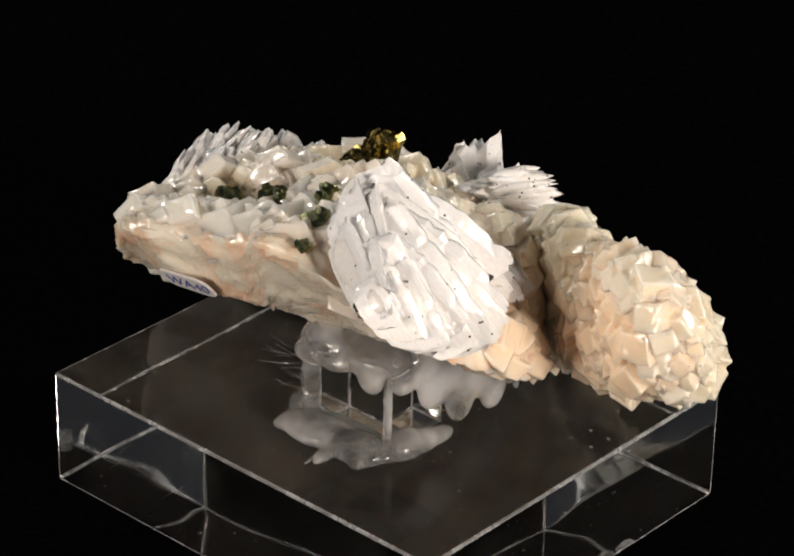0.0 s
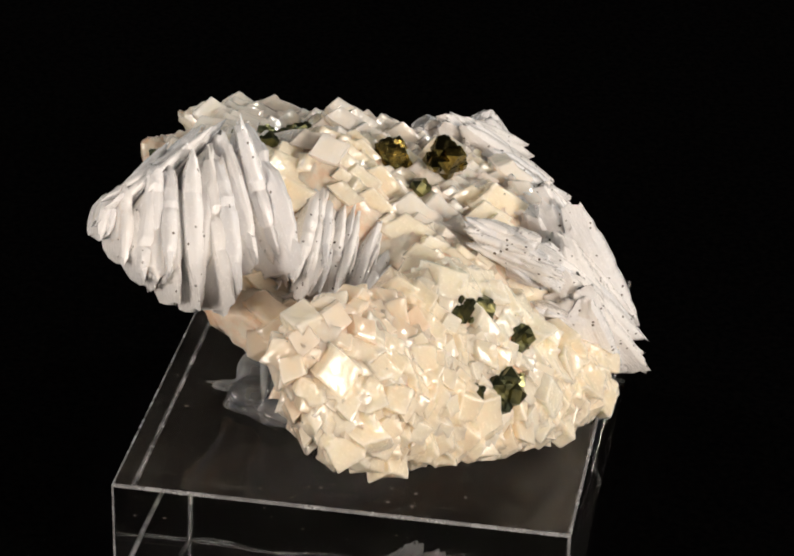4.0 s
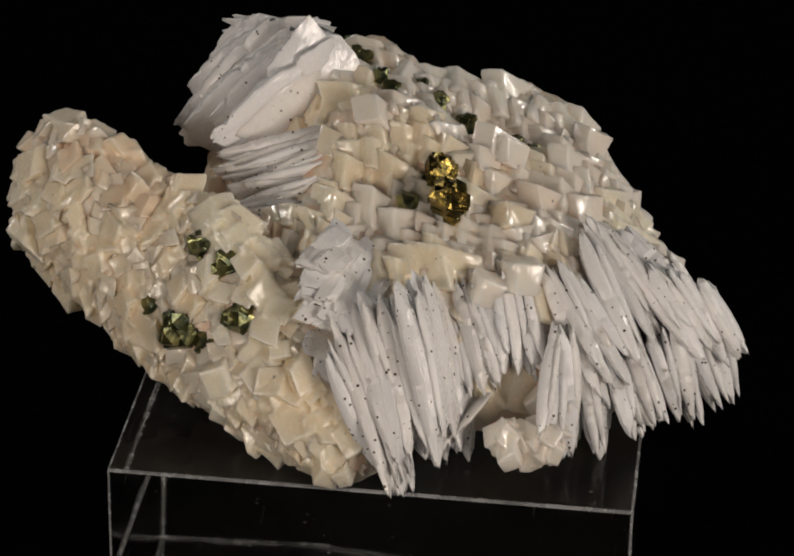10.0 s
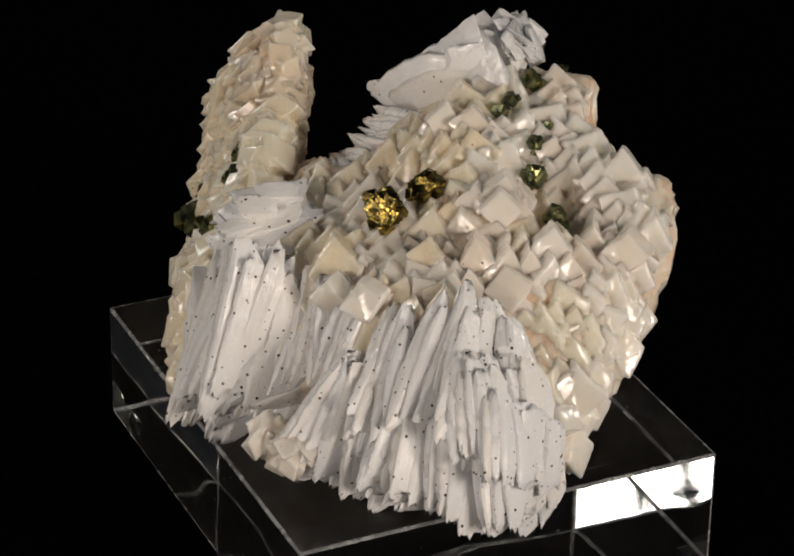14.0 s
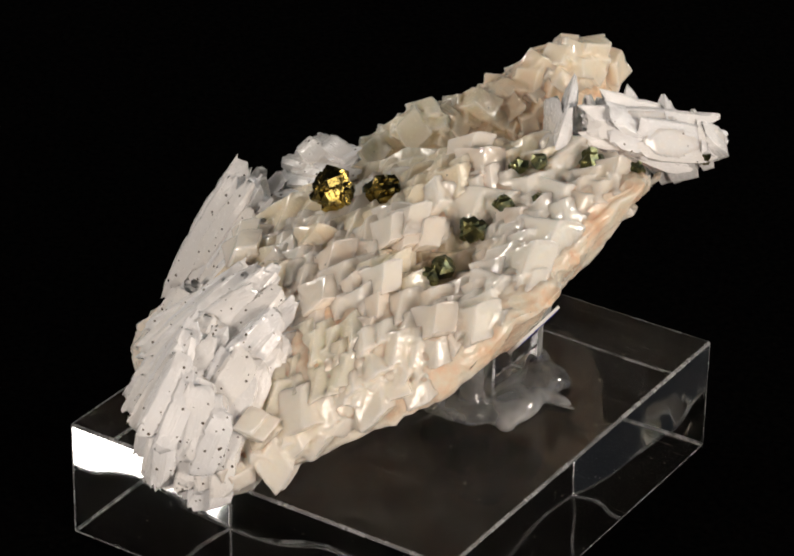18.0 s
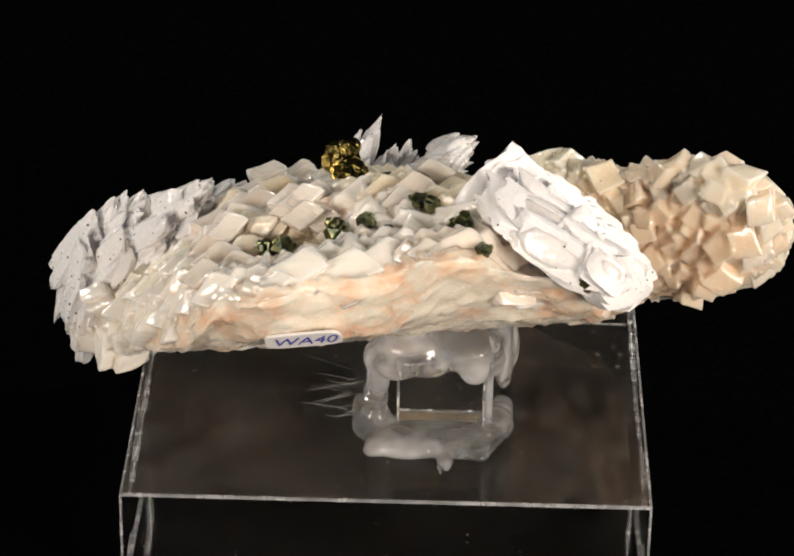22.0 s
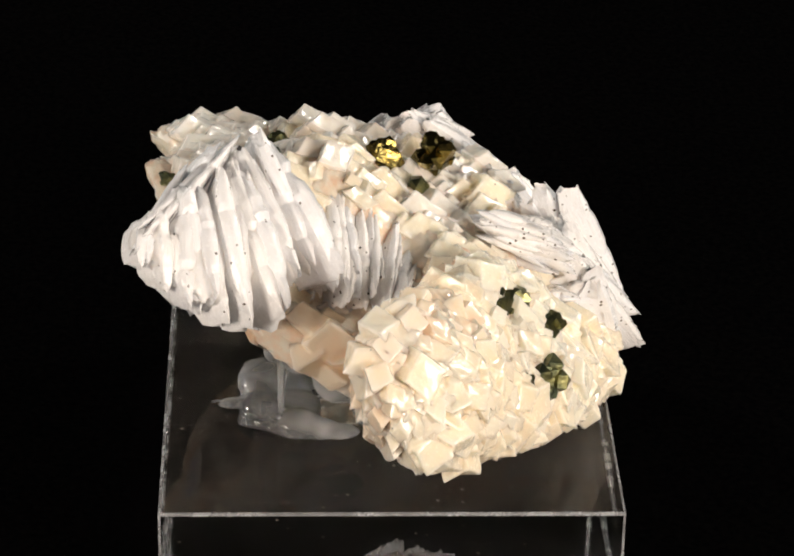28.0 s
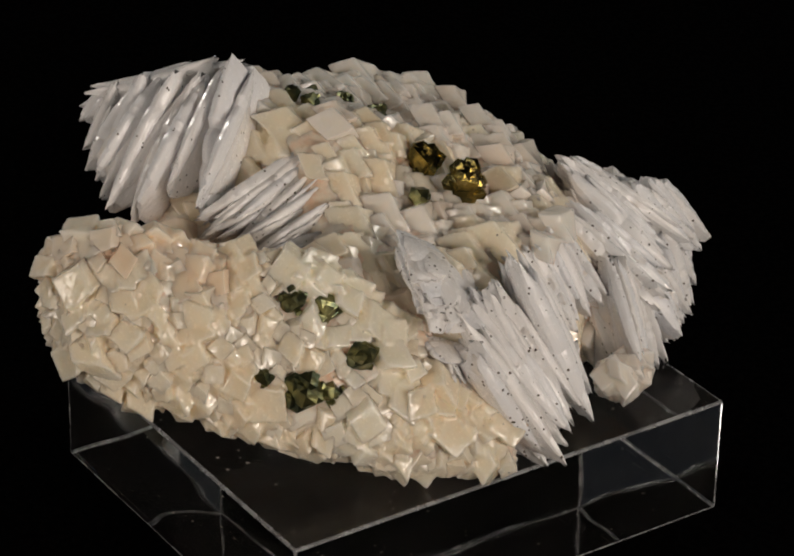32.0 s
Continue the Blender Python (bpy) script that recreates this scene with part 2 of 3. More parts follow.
def plain(name, colour, rough):
    m, tree, bsdf = material(name)
    grain = node(tree, "ShaderNodeTexNoise", Scale=1200.0, Detail=3.0)
    tree.links.new(tree.nodes.new("ShaderNodeTexCoord").outputs["Object"], grain.inputs["Vector"])
    tree.links.new(ramp(tree, grain.outputs[0], [(0.3, tuple(0.9 * c for c in colour)), (0.7, colour)]), bsdf.inputs["Base Color"])
    bsdf.inputs["Roughness"].default_value = rough
    return m


PAPER = plain("label_paper", (0.78, 0.77, 0.76), 0.6)
INK = plain("blue_ink", (0.03, 0.04, 0.35), 0.5)


# ---- building helpers ----
def mesh_of(name, bm, mat, smooth=False):
    me = bpy.data.meshes.new(name)
    bmesh.ops.recalc_face_normals(bm, faces=bm.faces)
    for f in bm.faces:
        f.smooth = smooth
    bm.to_mesh(me)
    bm.free()
    me.materials.append(mat)
    return me


def part(name, bm, mat, parent, label="", smooth=False):
    ob = new(name, mesh_of(name, bm, mat, smooth))
    ob.parent = parent
    if label:
        tagged(ob, label)
    return ob


def lerp(a, b, t):
    return a + (b - a) * t


def piecewise(table, s):
    """A row of numbers between the two rows of a table whose first entries enclose s."""
    for a, b in zip(table, table[1:]):
        if s <= b[0]:
            t = min(1.0, max(0.0, (s - a[0]) / (b[0] - a[0])))
            t = t * t * (3 - 2 * t)
            return [lerp(p, q, t) for p, q in zip(a[1:], b[1:])]
    return list(table[-1][1:])


def basis(x, y, z, at):
    m = Matrix((x, y, z)).transposed().to_4x4()
    m.translation = at
    return m


# ---- the setting ----
def sheet(name, corners, mat, label):
    bm = bmesh.new()
    vs = [bm.verts.new(c) for c in corners]
    low = [bm.verts.new(Vector(c) + Vector((0, 0.02 if abs(vs[0].co.z - vs[2].co.z) > 0.1 else 0, -0.02 if abs(vs[0].co.z - vs[2].co.z) <= 0.1 else 0))) for c in corners]
    bm.faces.new(vs)
    bm.faces.new(low[::-1])
    for i in range(4):
        bm.faces.new((vs[i], vs[i - 1], low[i - 1], low[i]))
    return tagged(new(name, mesh_of(name, bm, mat)), label, kind="structure")


sheet("ground", ((-6, -6, -0.0002), (6, -6, -0.0002), (6, 6, -0.0002), (-6, 6, -0.0002)), VELVET, "black velvet cloth under the specimen stand")
sheet("backdrop", ((-6, 5.9, -0.0002), (6, 5.9, -0.0002), (6, 5.9, 5), (-6, 5.9, 5)), VELVET, "black velvet backdrop far behind the specimen")

# ---- the acrylic stand ----
def clear_box(name, x0, x1, y0, y1, z0, z1, bevel, label, category):
    bm = bmesh.new()
    bmesh.ops.create_cube(bm, size=1.0)
    for v in bm.verts:
        v.co = Vector((lerp(x0, x1, v.co.x + 0.5), lerp(y0, y1, v.co.y + 0.5), lerp(z0, z1, v.co.z + 0.5)))
    bmesh.ops.bevel(bm, geom=list(bm.edges), offset=bevel, segments=2, profile=0.6, affect="EDGES", material=1)
    me = mesh_of(name, bm, ACRYLIC)
    me.materials.append(EDGE_GLINT)
    return tagged(new(name, me), label, category)


block = clear_box("acrylic_block", -0.0344, 0.0320, -0.0377, 0.0384, 0.0, TOP, 0.0004, "clear square acrylic display block, dusty and scuffed on top", "display base")
post = clear_box("acrylic_post", -0.0172, -0.0045, -0.0137, -0.0008, TOP + 0.0001, TOP + 0.0128, 0.0003, "small clear acrylic cube glued on the block as a post", "acrylic cube")


# ---- the hot glue ----
UP = Vector((0, 0, TOP))


def glue(name, lumps, label):
    """A run of hot glue: rounded lumps (x, y, z, rx, ry, rz) melted into one skin."""
    bm = bmesh.new()
    for x, y, z, rx, ry, rz in lumps:
        m = Matrix.Translation(mm(x, y, z) + UP) @ Matrix.Diagonal((rx * MM, ry * MM, rz * MM, 1))
        bmesh.ops.create_icosphere(bm, subdivisions=3, radius=1.0, matrix=m)
    ob = new(name, mesh_of(name, bm, GLUE, True))
    melt = ob.modifiers.new("melt", "REMESH")
    melt.mode, melt.voxel_size, melt.use_smooth_shade = "VOXEL", 0.0004, True
    soft = ob.modifiers.new("soft", "SMOOTH")
    soft.factor, soft.iterations = 0.6, 12
    return tagged(ob, label, "hot glue") if label else ob


low_glue = glue("lower_glue", [(-17, -6.5, 0.6, 6.2, 10.5, 1.5), (-20, -2.5, 1.0, 3.8, 6.5, 2.0), (-19.6, -11, 1.0, 3.8, 4.8, 2.0), (-15.5, 2.6, 1.2, 3.6, 3.4, 2.3), (-14.6, -15.2, 1.2, 3.8, 3.0, 2.3), (-24.2, -8.0, 0.5, 2.0, 1.4, 0.9), (-25.6, -8.2, 0.4, 1.2, 0.8, 0.7),
                              (-10.6, 4.4, 1.2, 3.2, 1.7, 1.9), (-8.4, -16.4, 0.6, 3.2, 1.8, 1.1), (-13, 3.6, 1.0, 3.4, 2.4, 2.0), (-11.5, -16, 0.8, 3.4, 2.2, 1.6), (-15.2, 2.4, 3.0, 2.4, 2.2, 2.6), (-22.2, -13.0, 0.5, 1.6, 1.6, 0.9), (-21.6, 2.6, 0.5, 1.6, 1.6, 1.0)],
                "milky hot glue run round the foot of the clear cube")
high_glue = glue("upper_glue", [(-18.8, -0.6, 12.8, 2.0, 3.2, 1.9), (-18.8, -5, 13.2, 1.9, 3.6, 1.7), (-17.6, -9.5, 13.6, 1.8, 3, 1.6), (-15.2, 1.8, 12.6, 2.4, 2.6, 3.0), (-15.2, 2.0, 9.4, 1.9, 1.9, 3.4), (-15.4, 2.4, 6.0, 1.9, 2.0, 3.6), (-14.5, -14.8, 12.0, 2.6, 1.8, 2.6), (-15.5, -3, 15.2, 4.5, 5.5, 2.6), (-15.5, -10, 14.8, 4.5, 6, 2.4), (-9, -15, 13.6, 5.5, 2.0, 3.4), (-4.0, -16.5, 9.0, 3.2, 1.5, 5.0), (-8.5, -16.0, 9.6, 4.2, 1.5, 4.6), (-0.5, -16.8, 8.6, 3.2, 1.5, 4.6), (-5, -16.2, 11.5, 7.5, 1.6, 4.8),
                                (-18.0, -2.0, 13.0, 2.0, 3.5, 2.0), (-3.0, -10, 13.0, 3.0, 5, 2.4), (-3.9, -16.6, 5.2, 3.0, 1.5, 4.2), (2.2, -17.6, 5.4, 3.0, 1.5, 4.4), (6.4, -17.6, 6.4, 1.8, 1.1, 3.0), (1.0, -17.5, 7.6, 5.5, 1.3, 3.0), (-18.4, -12, 12.4, 1.4, 2.4, 2.4)],
                 "milky hot glue between the clear cube and the rock, with drips")


def glue_drip(parent, lumps):
    """A drip or string of glue that hangs on the run."""
    ob = glue("glue_drip", lumps, "")
    ob.parent = parent
    return ob


glue_drip(high_glue, [(7.8, -17.6, 7 - k * 0.6, 0.9 - 0.03 * k, 0.7, 1.0) for k in range(8)])
glue_drip(high_glue, [(-17.0, -14.2, 12.5 - k * 0.9, 0.85 - 0.02 * k, 0.8, 1.0) for k in range(13)])


def glue_string(parent, start, end, sag, reach):
    """A hair of glue drawn out from the gun, thinner towards its end."""
    bm = bmesh.new()
    rings = []
    for k in range(13):
        q = k / 12
        centre = lerp(start, end, q) - Vector((0, 0, sag * MM * 4 * q * (1 - q)))
        thick = reach * MM * lerp(1.0, 0.5, q)
        side = (end - start).cross(Vector((0, 0, 1))).normalized()
        rings.append([bm.verts.new(centre + UP + (side * math.cos(a) + Vector((0, 0, 1)) * math.sin(a)) * thick) for a in (0.3, 2.4, 4.5)])
    for a, b in zip(rings, rings[1:]):
        for k in range(3):
            bm.faces.new((a[k - 1], a[k], b[k], b[k - 1]))
    bm.faces.new(rings[0])
    bm.faces.new(rings[-1][::-1])
    return part("glue_string", bm, GLUE, parent, "", True)


rng = random.Random(31)
for k in range(16):
    root = mm(-16.5 + rng.uniform(0, 5), rng.uniform(4.0, 6.5), rng.uniform(1.5, 9.5))
    glue_string(low_glue, root, root + mm(rng.uniform(-3, 2), rng.uniform(3.5, 7.5), rng.uniform(-3.0, 2.5)), rng.uniform(-0.4, 0.7), rng.uniform(0.04, 0.09))
glue_drip(low_glue, [(-27.2 + k * 0.6, -7.4 + 0.1 * k, 0.4, 0.7, 0.5, 0.45) for k in range(4)])

# ---- the specimen ----
OUTLINE = [(-34, 23.5), (-25, 31.5), (-15, 38.2), (-6.5, 43.2), (2, 44), (10, 37), (15, 28), (19, 18), (22, 7), (22, -6), (19, -13), (13, -18), (4, -24.5), (-6, -31), (-14, -31.5), (-23, -29), (-31, -24), (-34.5, -13), (-33.6, 4)]
HEART = (-4.0, 7.0)


def rim(theta):
    """The slab's reach from its heart in the direction theta, in mm."""
    best = []
    for x, y in OUTLINE:
        dx, dy = x - HEART[0], y - HEART[1]
        gap = (math.atan2(dy, dx) - theta + math.pi) % (2 * math.pi) - math.pi
        best.append((math.exp(-(gap / 0.17) ** 2), math.hypot(dx, dy)))
    return sum(w * r for w, r in best) / sum(w for w, r in best)


def bump_at(x, y, cx, cy, size, height):
    return height * math.exp(-((x - cx) ** 2 + (y - cy) ** 2) / (2 * size * size))


def gentle(t):
    t = min(1.0, max(0.0, t))
    return t * t * (3 - 2 * t)


def slab_low(x, y):
    u = max(0.0, -20 - x)
    return u * u / (u + 10) * gentle((4 - y) / 18) + max(1.2 + 3.5 * gentle(x / 8), 8.2 - 0.56 * x - 0.11 * y - bump_at(x, y, 4, 15, 12, 1.0))


def undercut(x, y, rho):
    """The west wall leans out over its foot."""
    return 6.0 * max(0.0, (rho - 0.83) / 0.17) * gentle((-18 - x) / 8) * gentle((y + 12) / 10) * gentle((30 - y) / 8)


def slab_high(x, y):
    z = 34.0 - 0.22 * x - 0.2 * y + bump_at(x, y, -19, -6, 7, 1.5)
    z += bump_at(x, y, 9, -8, 11, -4.0) + bump_at(x, y, -8, 4, 6, 2.5) + bump_at(x, y, -18, 16, 5, -4.5) + bump_at(x, y, -26, -2, 6, -2.2) + bump_at(x, y, -18.5, 9, 4.5, -2.8) + bump_at(x, y, -9, -4, 4, 1.2) + bump_at(x, y, -8, 14, 4.5, 2.0) + bump_at(x, y, 3, 18, 4, 1.2) + bump_at(x, y, -28, 24, 8, -2.5) + bump_at(x, y, -1, 15, 6, -1.5)
    z += 1.1 * noise.noise(Vector((x, y, 3)) * 0.13)
    z -= 0.42 * max(0.0, y - 24) + 0.25 * max(0.0, -30 - x)
    south = min(1.0, max(0.0, (-9 - y) / 14)) * min(1.0, max(0.0, (8 - x) / 8))
    return z - 13 * south * south * (3 - 2 * south)


def slab_point(theta, rho, top):
    r = rim(theta) * rho
    x, y = HEART[0] + r * math.cos(theta), HEART[1] + r * math.sin(theta)
    low = slab_low(x, y) + undercut(x, y, rho)
    if not top:
        return mm(x, y, low + 0.5 * noise.noise(Vector((x, y, 9)) * 0.3))
    return mm(x, y, lerp(low + 0.6, max(slab_high(x, y), low + 1), max(0.0, 1 - rho ** (7 + 4 * gentle((-6 - x) / 12))) ** 0.5))


def build_slab():
    bm = bmesh.new()
    rings, spokes = 56, 200
    grids = []
    for top in (True, False):
        grid = []
        for i in range(1, rings + 1):
            rho = math.sin(i / rings * math.pi / 2) if top else i / rings
            row = []
            for k in range(spokes):
                p = slab_point(2 * math.pi * k / spokes, rho, top)
                j = noise.noise_vector(p * 160) * 0.0004 + noise.noise_vector(p * 420) * 0.0004 + noise.noise_vector(p * 1100) * 0.0006
                row.append(bm.verts.new(p + j + UP))
            grid.append(row)
        centre = bm.verts.new(slab_point(0, 0, top) + UP)
        for k in range(spokes):
            bm.faces.new((centre, grid[0][k - 1], grid[0][k]))
        for a, b in zip(grid, grid[1:]):
            for k in range(spokes):
                bm.faces.new((a[k - 1], b[k - 1], b[k], a[k]))
        grids.append(grid[-1])
    for k in range(spokes):
        bm.faces.new((grids[0][k - 1], grids[1][k - 1], grids[1][k], grids[0][k]))
    return part("rock_slab", bm, ROCK, specimen, "cream and peach carbonate rock slab", True)


slab = build_slab()

# the ridge: stations along it: s, inner reach, outer reach, low inner, low outer, high inner, high outer
RIDGE = [(-9, 0.2, 3.6, 29, 27, 33, 30), (-7.6, -2.2, 5.6, 26, 22.5, 36.5, 29.5), (-4.5, -4, 7.2, 22, 18.5, 40.6, 30.5), (0, -4.8, 8, 18, 16, 41.1, 31), (5, -5.4, 8.3, 15.5, 13.6, 40.1, 30.5), (11, -6, 8, 14.5, 12, 37.7, 26),
         (18, -6.6, 7.9, 11, 9, 36.9, 22), (26, -7, 7.6, 7, 6.5, 37.7, 17.5), (33, -7.2, 7.4, 3, 5, 34.2, 15.5), (41, -7, 6.6, 1.5, 2.6, 26, 13.5), (50, -6.6, 5, 1, 1.4, 19, 9.5), (57, -4.6, 2.5, 1.4, 1.6, 13, 6.5)]
ALONG, ACROSS, FOOT = Vector((0.55, 0.835, 0)), Vector((0.835, -0.55, 0)), Vector((0, -48, 0))


def ridge_point(s, phi):
    """A point of the ridge's skin: phi 0 is the outer side, a quarter turn is the crest."""
    ni, no, li, lo, hi, ho = piecewise(RIDGE, s)
    c, d = math.cos(phi), math.sin(phi)
    c = math.copysign(abs(c) ** 0.72, c) * 0.5 + 0.5
    d = math.copysign(abs(d) ** 0.72, d) * 0.5 + 0.5
    n = lerp(ni, no, c)
    z = lerp(lerp(li, lo, c), lerp(hi, ho, c), d)
    p = FOOT + ALONG * s + ACROSS * n
    return mm(p.x, p.y, z)


def build_ridge():
    bm = bmesh.new()
    rows, count, spokes = [], 60, 44
    for i in range(count + 1):
        s = lerp(RIDGE[0][0], RIDGE[-1][0], i / count)
        row = []
        for k in range(spokes):
            p = ridge_point(s, 2 * math.pi * k / spokes)
            row.append(bm.verts.new(p + noise.noise_vector(p * 420) * 0.0008 + UP))
        rows.append(row)
    for a, b in zip(rows, rows[1:]):
        for k in range(spokes):
            bm.faces.new((a[k - 1], a[k], b[k], b[k - 1]))
    bm.faces.new(rows[0])
    bm.faces.new(rows[-1][::-1])
    return part("rock_ridge", bm, ROCK, specimen, "peach carbonate ridge under the dolomite", True)


ridge = build_ridge()


# ---- dolomite rhombs ----
def rhomb_mesh(name, mat, seed):
    """A rhomb about one unit wide: its broad saddle-bowed face looks along z, an acute corner points along y."""
    rng = random.Random(seed)
    bm = bmesh.new()
    bmesh.ops.create_cube(bm, size=1.0)
    bmesh.ops.subdivide_edges(bm, edges=list(bm.edges), cuts=3, use_grid_fill=True)
    half = radians(rng.uniform(37, 45))
    a, b = Vector((math.sin(half), math.cos(half), 0)), Vector((-math.sin(half), math.cos(half), 0))
    c = Vector((rng.uniform(-0.12, 0.12), rng.uniform(-0.45, -0.2), rng.uniform(0.7, 0.95)))
    bow = rng.uniform(0.18, 0.42)
    for v in bm.verts:
        p = v.co.copy()
        v.co = a * p.x + b * p.y + c * p.z
        v.co.z += bow * (p.x * p.x + p.y * p.y - 0.25) - bow * 1.3 * (p.x + p.y) ** 2 * 0.5
        v.co += Vector([rng.uniform(-0.012, 0.012) for _ in range(3)])
    rim_edges = [e for e in bm.edges if e.calc_face_angle(0) > radians(45)]
    bmesh.ops.bevel(bm, geom=rim_edges, offset=0.06, segments=2, profile=0.6, affect="EDGES")
    me = mesh_of(name, bm, mat, True)
    me.set_sharp_from_angle(angle=radians(28))
    return me


RHOMBS = {mat.name: [rhomb_mesh("dolomite_rhomb", mat, 10 * i + k) for k in range(10)] for i, mat in enumerate((DOLOMITE, DOLOMITE_WHITE, DOLOMITE_PEACH))}
taken = []  # edges of blades and hearts of sulphides, where no dolomite sits: two ends and a reach
rest = {}  # the small rhombs, joined by carrier and stone


def rhomb(carrier, mat, at, normal, size, rng, single, tilt=0.5, lean=Vector((0, 0, 0)), own=0.75):
    """One dolomite crystal; its broad face looks along the normal drawn towards lean, its acute corner rises. Neighbours lie nearly parallel."""
    meshes = RHOMBS[mat.name]
    me = meshes[rng.randrange(len(meshes))]
    jitter, twist = (Vector([rng.gauss(0, 1) for _ in range(3)]) * tilt for _ in range(2))
    slow = noise.noise_vector(at * 70)
    z = (normal * own + lean + slow * 0.42 + jitter * 0.4).normalized()
    rise = normal * 0.5 + Vector((0, 0, 0.8)) + slow * 0.4 + twist * 0.7
    y = (rise - z * rise.dot(z)).normalized()
    m = basis(y.cross(z), y, z, at) @ Matrix.Diagonal((size * rng.uniform(0.85, 1.15), size * rng.uniform(0.85, 1.15), size * rng.uniform(0.8, 1.1), 1))
    if single:
        ob = new("dolomite_crystal", me)
        ob.parent = carrier
        ob.matrix_local = m
    else:
        cell = tuple(math.floor(c / 0.026) for c in at)
        rest.setdefault((carrier.name, mat.name, cell), []).append((me, m))
        rest[carrier.name, mat.name, cell].append((me, Matrix.Translation(normal * size * -0.5) @ m))


def free(p):
    for a, b, reach in taken:
        d = b - a
        t = min(1.0, max(0.0, (p - a).dot(d) / max(d.length_squared, 1e-12)))
        if (a + d * t - p).length < reach:
            return False
    return True


def slab_normal(theta, rho):
    a, b = slab_point(theta + 0.03, rho, True), slab_point(theta - 0.03, rho, True)
    c, d = slab_point(theta, min(0.999, rho + 0.03), True), slab_point(theta, rho - 0.03, True)
    return (c - d).cross(a - b).normalized()


LEAN = Vector((0.4, 0.64, 0.22))  # the way most broad faces of the slab's dolomite look


def cover_slab():
    rng = random.Random(5)
    placed, singles = [], 0
    # the largest single crystals first
    for x, y, big in ((-10.4, 13.4, 4.6), (-11.4, 15.2, 4.8), (-9.2, 15.6, 4.4), (-12.8, 13.2, 4.2), (-12.4, 11.0, 4.4), (-7, 12, 4.4), (3, 17, 4.8), (-9.5, -4.5, 4.8), (-13, -2, 4.6), (-3, 21, 4.8), (-13, 24, 4.8), (-5, 27, 4.8), (-24, 27, 4.4)):
        p = mm(x, y, slab_high(x, y) + (1.8 if x < -9 and 13 < y < 16 else 0.2))
        rhomb(slab, DOLOMITE if x > 0 else DOLOMITE_WHITE, p + UP, Vector((0.0, 0.1, 1)).normalized(), big * MM, rng, True, 0.12, LEAN, 0.45)
        placed.append((p, big * 0.7))
    for x, y, z, big in ((14, 20, 27, 5.5), (17, 15, 26, 5), (-6, 42, 10, 5), (-9, 40, 13, 5), (-4, 44, 16, 5), (-2, 46, 8, 4.5)):
        rhomb(slab, DOLOMITE_WHITE, mm(x, y, z) + UP, Vector((0.6, 0.4, 0.4)).normalized(), big * 0.8 * MM, rng, False, 0.5)
    # a knot of small rhombs under the skirt of blades
    for k in range(36):
        way = Vector([rng.gauss(0, 1) for _ in range(3)]).normalized()
        rhomb(slab, DOLOMITE_WHITE, mm(28.6 - 1.0 * (k % 3), 20.2 + 2.3 * (k % 3), 8.0 - 0.5 * (k % 3)) + way * rng.uniform(1.0, 3.0) * MM + UP, (way + Vector((0.5, 0.3, 0.2))).normalized(), rng.uniform(2.6, 3.8) * MM, rng, False, 0.4)
    for tries in range(18000):
        theta, rho = rng.uniform(0, 2 * math.pi), math.sqrt(rng.uniform(0.0, 0.995))
        p = slab_point(theta, rho, True)
        x, y, z = p / MM
        west = x < -12 and rho > 0.90
        size = rng.choice((3.4, 4.0, 4.6, 5.2, 5.8, 6.6)) * (0.75 if west else 1.0)
        gap = size * 0.60
        if any((q - p).length < (gap + g) * MM * 0.5 for q, g in placed):
            continue
        if z < slab_low(x, y) + undercut(x, y, rho) + 2 and rho > 0.97:
            continue
        bare = 0.95
        if x < -13 and rho > (0.87 if y < 22 else bare) and y < 31:
            continue
        if x < -20 and y < -10 and rho > 0.84:
            continue
        if not free(p):
            continue
        placed.append((p, gap))
        n = slab_normal(theta, rho)
        n = n if n.z > -0.2 else -n
        cold = noise.noise(Vector((x, y, 0)) * 0.08) + 0.2 * noise.noise(Vector((x, y, 5)) * 0.02)
        mat = DOLOMITE_WHITE if cold > 0.10 - 0.004 * (y + 5) or x < -20 else DOLOMITE
        single = singles < 130 and x > -24 and rho < 0.9 and size < 4.7 and rng.random() < 0.4
        singles += single
        if y < -8 and rho > 0.85:
            mat = DOLOMITE_PEACH
        rhomb(slab, mat, p - n * 0.2 * size * MM + UP, n, size * MM, rng, single, lerp(0.45, 0.24, gentle(n.z)), LEAN * gentle(n.z + 0.3), lerp(0.9, 0.48, gentle(n.z + 0.3)))


